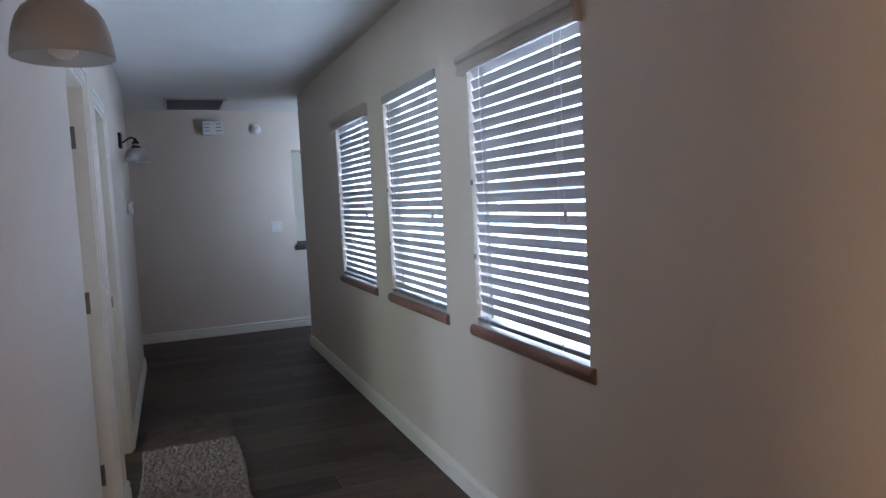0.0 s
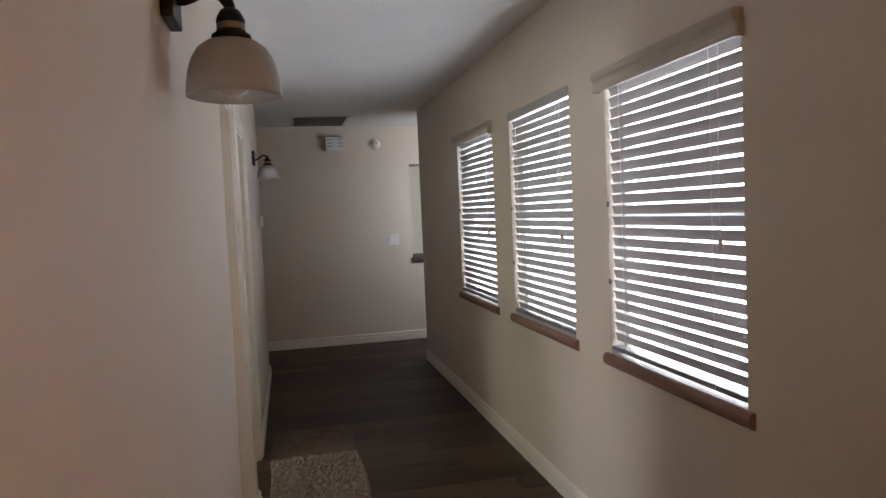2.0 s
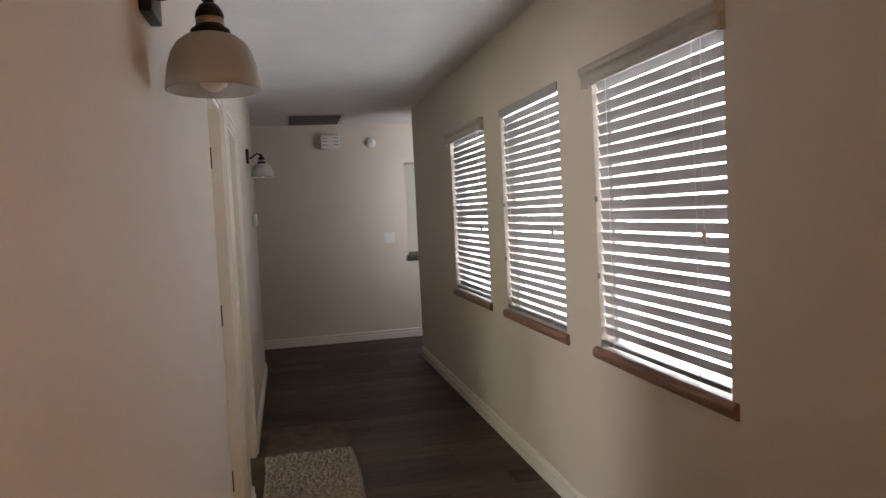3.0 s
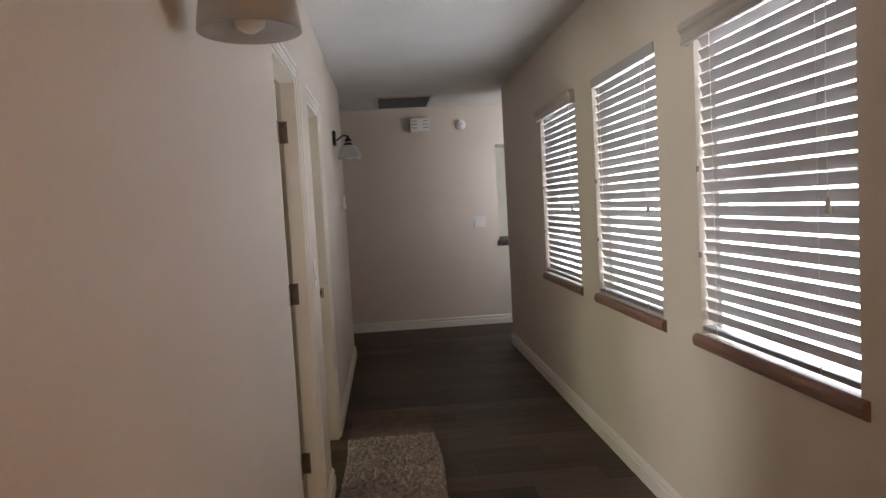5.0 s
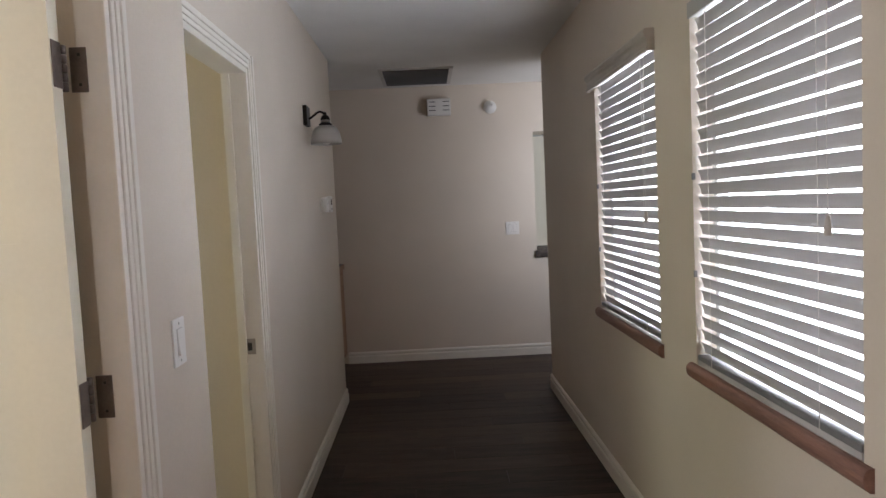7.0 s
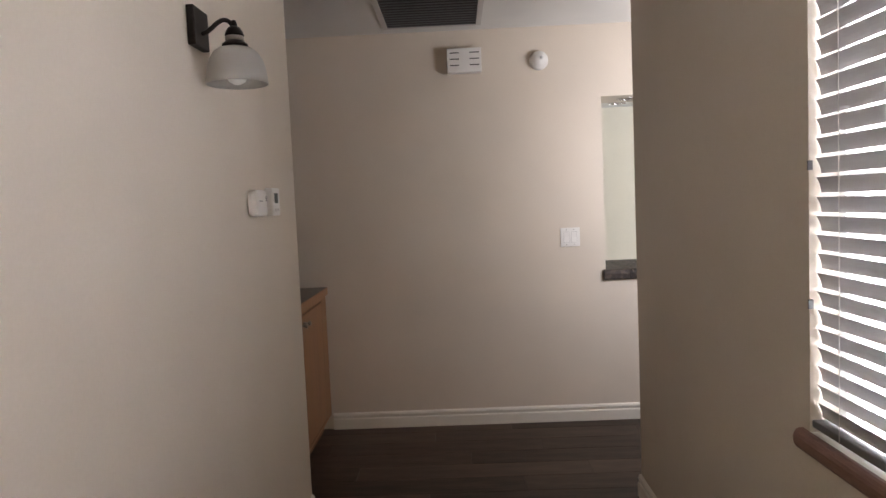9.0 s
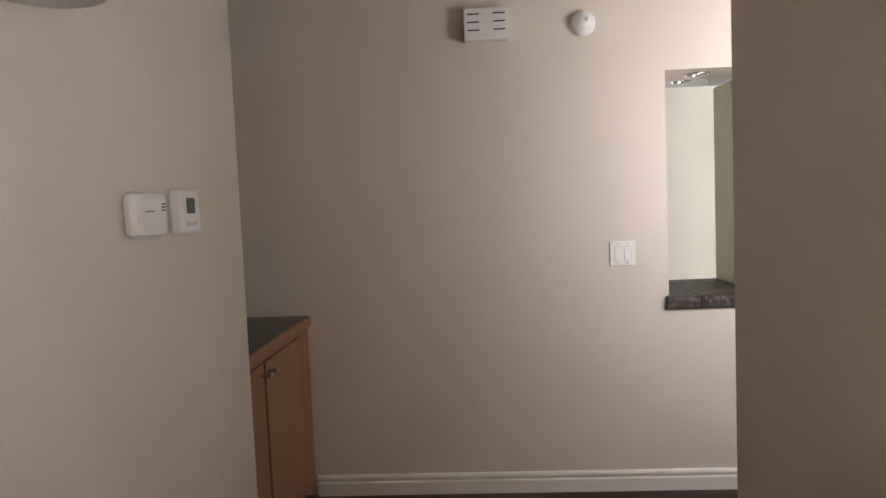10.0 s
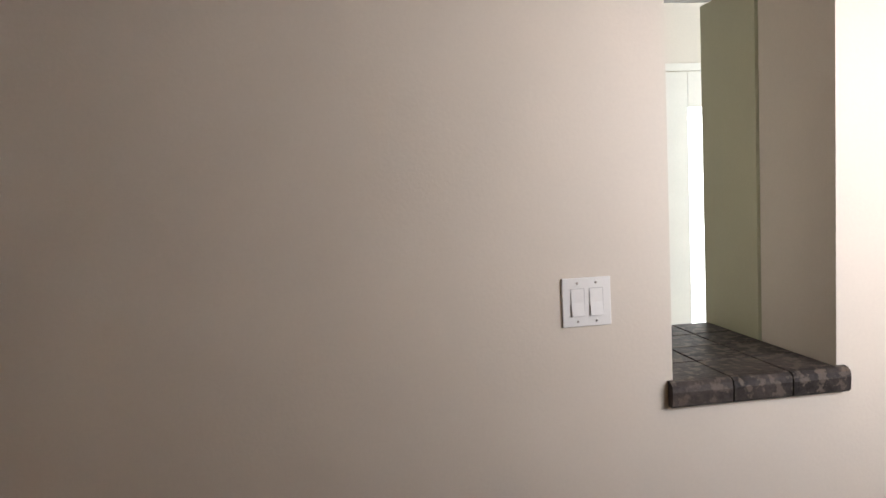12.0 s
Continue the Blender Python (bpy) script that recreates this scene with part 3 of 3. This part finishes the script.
part("screen", B(WALL_C + 0.0295, WALL_C + 0.0312, -1.658, -1.612, 1.432, 1.470), M_LCD, thermo, "dark grey display")
for k in range(3):
    part("button", B(WALL_C + 0.0295, WALL_C + 0.033, -1.662 + 0.022 * k, -1.650 + 0.022 * k, 1.402, 1.412, bevel=0.001), M_GRILLE, thermo)
alarm2 = thing("carbon_monoxide_alarm", "white plastic gas alarm mounted beside the thermostat", "alarm")
part("housing", B(WALL_C + 0.0005, WALL_C + 0.036, -1.905, -1.765, 1.386, 1.480, bevel=0.017), M_PLASTIC, alarm2)
for k in range(3):
    part("slot", B(WALL_C + 0.0358, WALL_C + 0.0368, -1.800, -1.783, 1.440 + 0.007 * k, 1.443 + 0.007 * k), M_DARK, alarm2)
part("label_bar", B(WALL_C + 0.0358, WALL_C + 0.0366, -1.875, -1.835, 1.438, 1.441), M_RAIL, alarm2)


# ---- kitchenette ----
CF = -0.111    # cabinet front plane


def slab_door(parent, name, x, y0, y1, z0, z1):
    """A plain slab door whose face stands at x, looking along +x, ringed by dark strips for the gap's shade."""
    d = part(name, B(x - 0.016, x, y0, y1, z0, z1, bevel=0.003), M_MAPLE, parent)
    bm = bmesh.new()
    g = 0.008
    for a in ((y0 - g, y0 - 0.0005, z0 - g, z1 + g), (y1 + 0.0005, y1 + g, z0 - g, z1 + g), (y0, y1, z0 - g, z0 - 0.0005), (y0, y1, z1 + 0.0005, z1 + g)):
        box(bm, x - 0.0075, x - 0.0012, *a)
    part("shadow_line", bm, M_MAPLE_DARK, d)
    return d


def knob(parent, x, y, z):
    part("knob", lathe([(0.007, 0.0), (0.005, 0.012), (0.006, 0.024), (0.0125, 0.030), (0.0140, 0.035), (0.011, 0.040), (0.001, 0.042)], 18,
                       Matrix.Translation((x, y, z)) @ Matrix.Rotation(radians(90), 4, "Y")), M_STEEL, parent, "brushed metal knob")


base = thing("base_cabinet", "honey maple base cabinet with framed doors", "cabinet")
part("body", B(-0.835, CF - 0.008, END_L + 0.002, -0.018, 0.10, 0.865), M_MAPLE, base)
part("toe_kick", B(-0.80, CF - 0.06, END_L + 0.004, -0.02, 0.0, 0.10), M_MAPLE_DARK, base)
for ya, yb, yk in ((-0.695, -0.185, -0.668), (-1.195, -0.722, -0.748)):
    dr = slab_door(base, "cabinet_door", CF, ya, yb, 0.135, 0.838)
    knob(dr, CF, yk, 0.800)
worktop = thing("worktop", "dark brown laminate worktop with wooden edge", "worktop")
part("top", B(-0.838, CF - 0.004, END_L + 0.002, -0.002, 0.867, 0.910, bevel=0.003), M_COUNTER, worktop)
part("edge_strip", B(CF - 0.0035, CF + 0.006, END_L + 0.002, -0.002, 0.864, 0.9085, bevel=0.003), M_MAPLE, worktop, "maple edge strip")
upper = thing("wall_cabinet", "honey maple wall cabinet with framed doors", "cabinet")
part("body", B(-0.838, -0.461, END_L + 0.002, -0.002, 1.405, 2.20, bevel=0.002), M_MAPLE, upper)
for ya, yb, yk in ((-0.545, -0.085, -0.515), (-1.19, -0.575, -0.605)):
    dr = slab_door(upper, "cabinet_door", -0.453, ya, yb, 1.482, 2.165)
    knob(dr, -0.453, yk, 1.505)

# ---- pass-through ledge ----
ledge = thing("tiled_ledge", "dark slate tiled shelf in the pass-through opening", "shelf")
LX = (1.622, 2.095)
part("ledge_core", B(LX[0] + 0.02, OPEN_X[1] - 0.002, 0.001, 0.62, 0.8905, 0.930), M_GROUT, ledge)
n = 3
wid = (LX[1] - LX[0]) / n
for k in range(n):
    x0 = LX[0] + k * wid + (0.002 if k else 0)
    x1 = LX[0] + (k + 1) * wid - (0.002 if k < n - 1 else 0)
    bm = extrude_profile([(-0.001, 0.886), (-0.018, 0.886), (-0.026, 0.893), (-0.028, 0.925), (-0.025, 0.940), (-0.016, 0.948), (-0.001, 0.950)], "x", x0, x1)
    part("edge_tile", bm, M_TILE, ledge)
for j in range(4):
    for k in range(n):
        x0 = max(LX[0] + k * wid + 0.002, OPEN_X[0] + 0.002)
        x1 = min(LX[0] + (k + 1) * wid - 0.002, OPEN_X[1] - 0.006)
        part("tile", B(x0, x1, 0.002 + j * 0.155, 0.152 + j * 0.155, 0.9305, 0.948 + random.uniform(0, 0.001), bevel=0.002), M_TILE, ledge)


def downlight(x, y, z):
    d = thing("downlight", "round chrome recessed downlight, unlit", "downlight", group="pass-through downlights")
    part("trim_ring", lathe([(0.050, z - 0.001), (0.062, z - 0.001), (0.060, z - 0.008), (0.048, z - 0.006)], 28, Matrix.Translation((x, y, 0)), closed=True), M_CHROME, d)
    part("reflector", lathe([(0.048, z - 0.004), (0.030, z - 0.0015), (0.001, z - 0.001)], 28, Matrix.Translation((x, y, 0))), M_CHROME, d)


downlight(1.83, 0.145, 2.012)
downlight(1.83, 0.40, 2.024)

# ---- room beyond: a white door with a glazed panel ----
fd = thing("entry_door", "white hinged door with a bright glazed panel", "door")
part("slab", B(2.53, 2.66, 1.847, 1.857, 0.01, 2.005, bevel=0.003), M_TRIM, fd)
part("slab", B(3.22, 3.35, 1.847, 1.857, 0.01, 2.005, bevel=0.003), M_TRIM, fd)
part("rail", B(2.661, 3.219, 1.847, 1.857, 1.82, 2.005, bevel=0.003), M_TRIM, fd)
part("rail", B(2.661, 3.219, 1.847, 1.857, 0.01, 0.35, bevel=0.003), M_TRIM, fd)
for z in (1.02, 1.82):
    part("hinge", B(2.513, 2.531, 1.838, 1.8465, z - 0.05, z + 0.05, bevel=0.001), M_RAIL, fd)
for a in ((3.356, 3.40, 0.0, 2.05), (2.525, 3.355, 2.010, 2.05)):
    part("casing", B(a[0], a[1], 1.851, 1.858, a[2], a[3], bevel=0.003), M_TRIM, fd)
# the pane itself emits, in place of daylight coming through glass
gm = bpy.data.materials.new("glowing_pane")
gm.use_nodes = True
gb = gm.node_tree.nodes["Principled BSDF"]
gb.inputs["Base Color"].default_value = (0.9, 0.95, 1, 1)
gb.inputs["Emission Color"].default_value = (0.93, 0.97, 1, 1)
gb.inputs["Emission Strength"].default_value = PANE
part("pane", B(2.661, 3.219, 1.850, 1.855, 0.351, 1.819), gm, fd, "frosted pane glowing in place of daylight behind it")

# ---- rugs ----
def rug(name, x0, x1, y0, y1, h, mat, label, shag):
    nx, ny = (44, 96) if shag else (24, 40)
    bm = bmesh.new()
    rng = random.Random(5)
    def top(i, j):
        u, v = i / nx, j / ny
        edge = min(i, nx - i, j, ny - j)
        z = h * (0.55 if edge == 0 else 1.0) + (rng.uniform(-1, 1) * h * (0.42 if shag else 0.06))
        wx = 0.007 * math.sin(9 * v + 1.3) + (rng.uniform(-0.004, 0.004) if shag else 0)
        return (x0 + (x1 - x0) * u + wx, y0 + (y1 - y0) * v + (rng.uniform(-0.004, 0.004) if shag else 0), max(z, 0.003))
    grid = [[bm.verts.new(top(i, j)) for j in range(ny + 1)] for i in range(nx + 1)]
    for i in range(nx):
        for j in range(ny):
            bm.faces.new((grid[i][j], grid[i + 1][j], grid[i + 1][j + 1], grid[i][j + 1]))
    rim = [e for e in bm.edges if e.is_boundary]
    ext = bmesh.ops.extrude_edge_only(bm, edges=rim)
    for v in ext["geom"]:
        if isinstance(v, bmesh.types.BMVert):
            v.co.z = 0.0005
    bmesh.ops.recalc_face_normals(bm, faces=bm.faces)
    return tagged(part(name, bm, mat), label, "rug")


rug("floor_mat", 0.075, 0.592, -3.70, -2.965, 0.006, M_MAT, "thin brown mat lying on the dark floor", False)
rug("shag_rug", 0.075, 0.592, -5.0, -3.56, 0.020, M_RUG, "pale grey shaggy runner rug on dark floor", True)

# ---- floor planks ----
PL, PW = 1.22, 0.178
plank_meshes = {}


def plank(x0, x1, y0, y1):
    key = (round(x1 - x0, 3), round(y1 - y0, 3))
    if key not in plank_meshes:
        plank_meshes[key] = mesh_of("plank", box(bmesh.new(), 0.0008, key[0] - 0.0008, 0.0008, key[1] - 0.0008, -0.0115, 0.0, bevel=0.0012), M_PLANK)
    p = new("plank", plank_meshes[key])
    p.parent = floor
    p.location = (x0, y0, 0)


y, row = -9.2, 0
while y < -0.02:
    ends = (-1.9, WALL_R + 0.02) if y < END_R - 0.16 else (-0.83, 4.88)
    x = -1.9 + (0.0, 0.47, 0.83, 0.21, 0.62)[row % 5] - PL
    while x < ends[1]:
        a, b = max(x, ends[0]), min(x + PL, ends[1])
        if b - a > 0.03:
            plank(a, b, y, min(y + PW, -0.001))
        x += PL
    y += PW
    row += 1
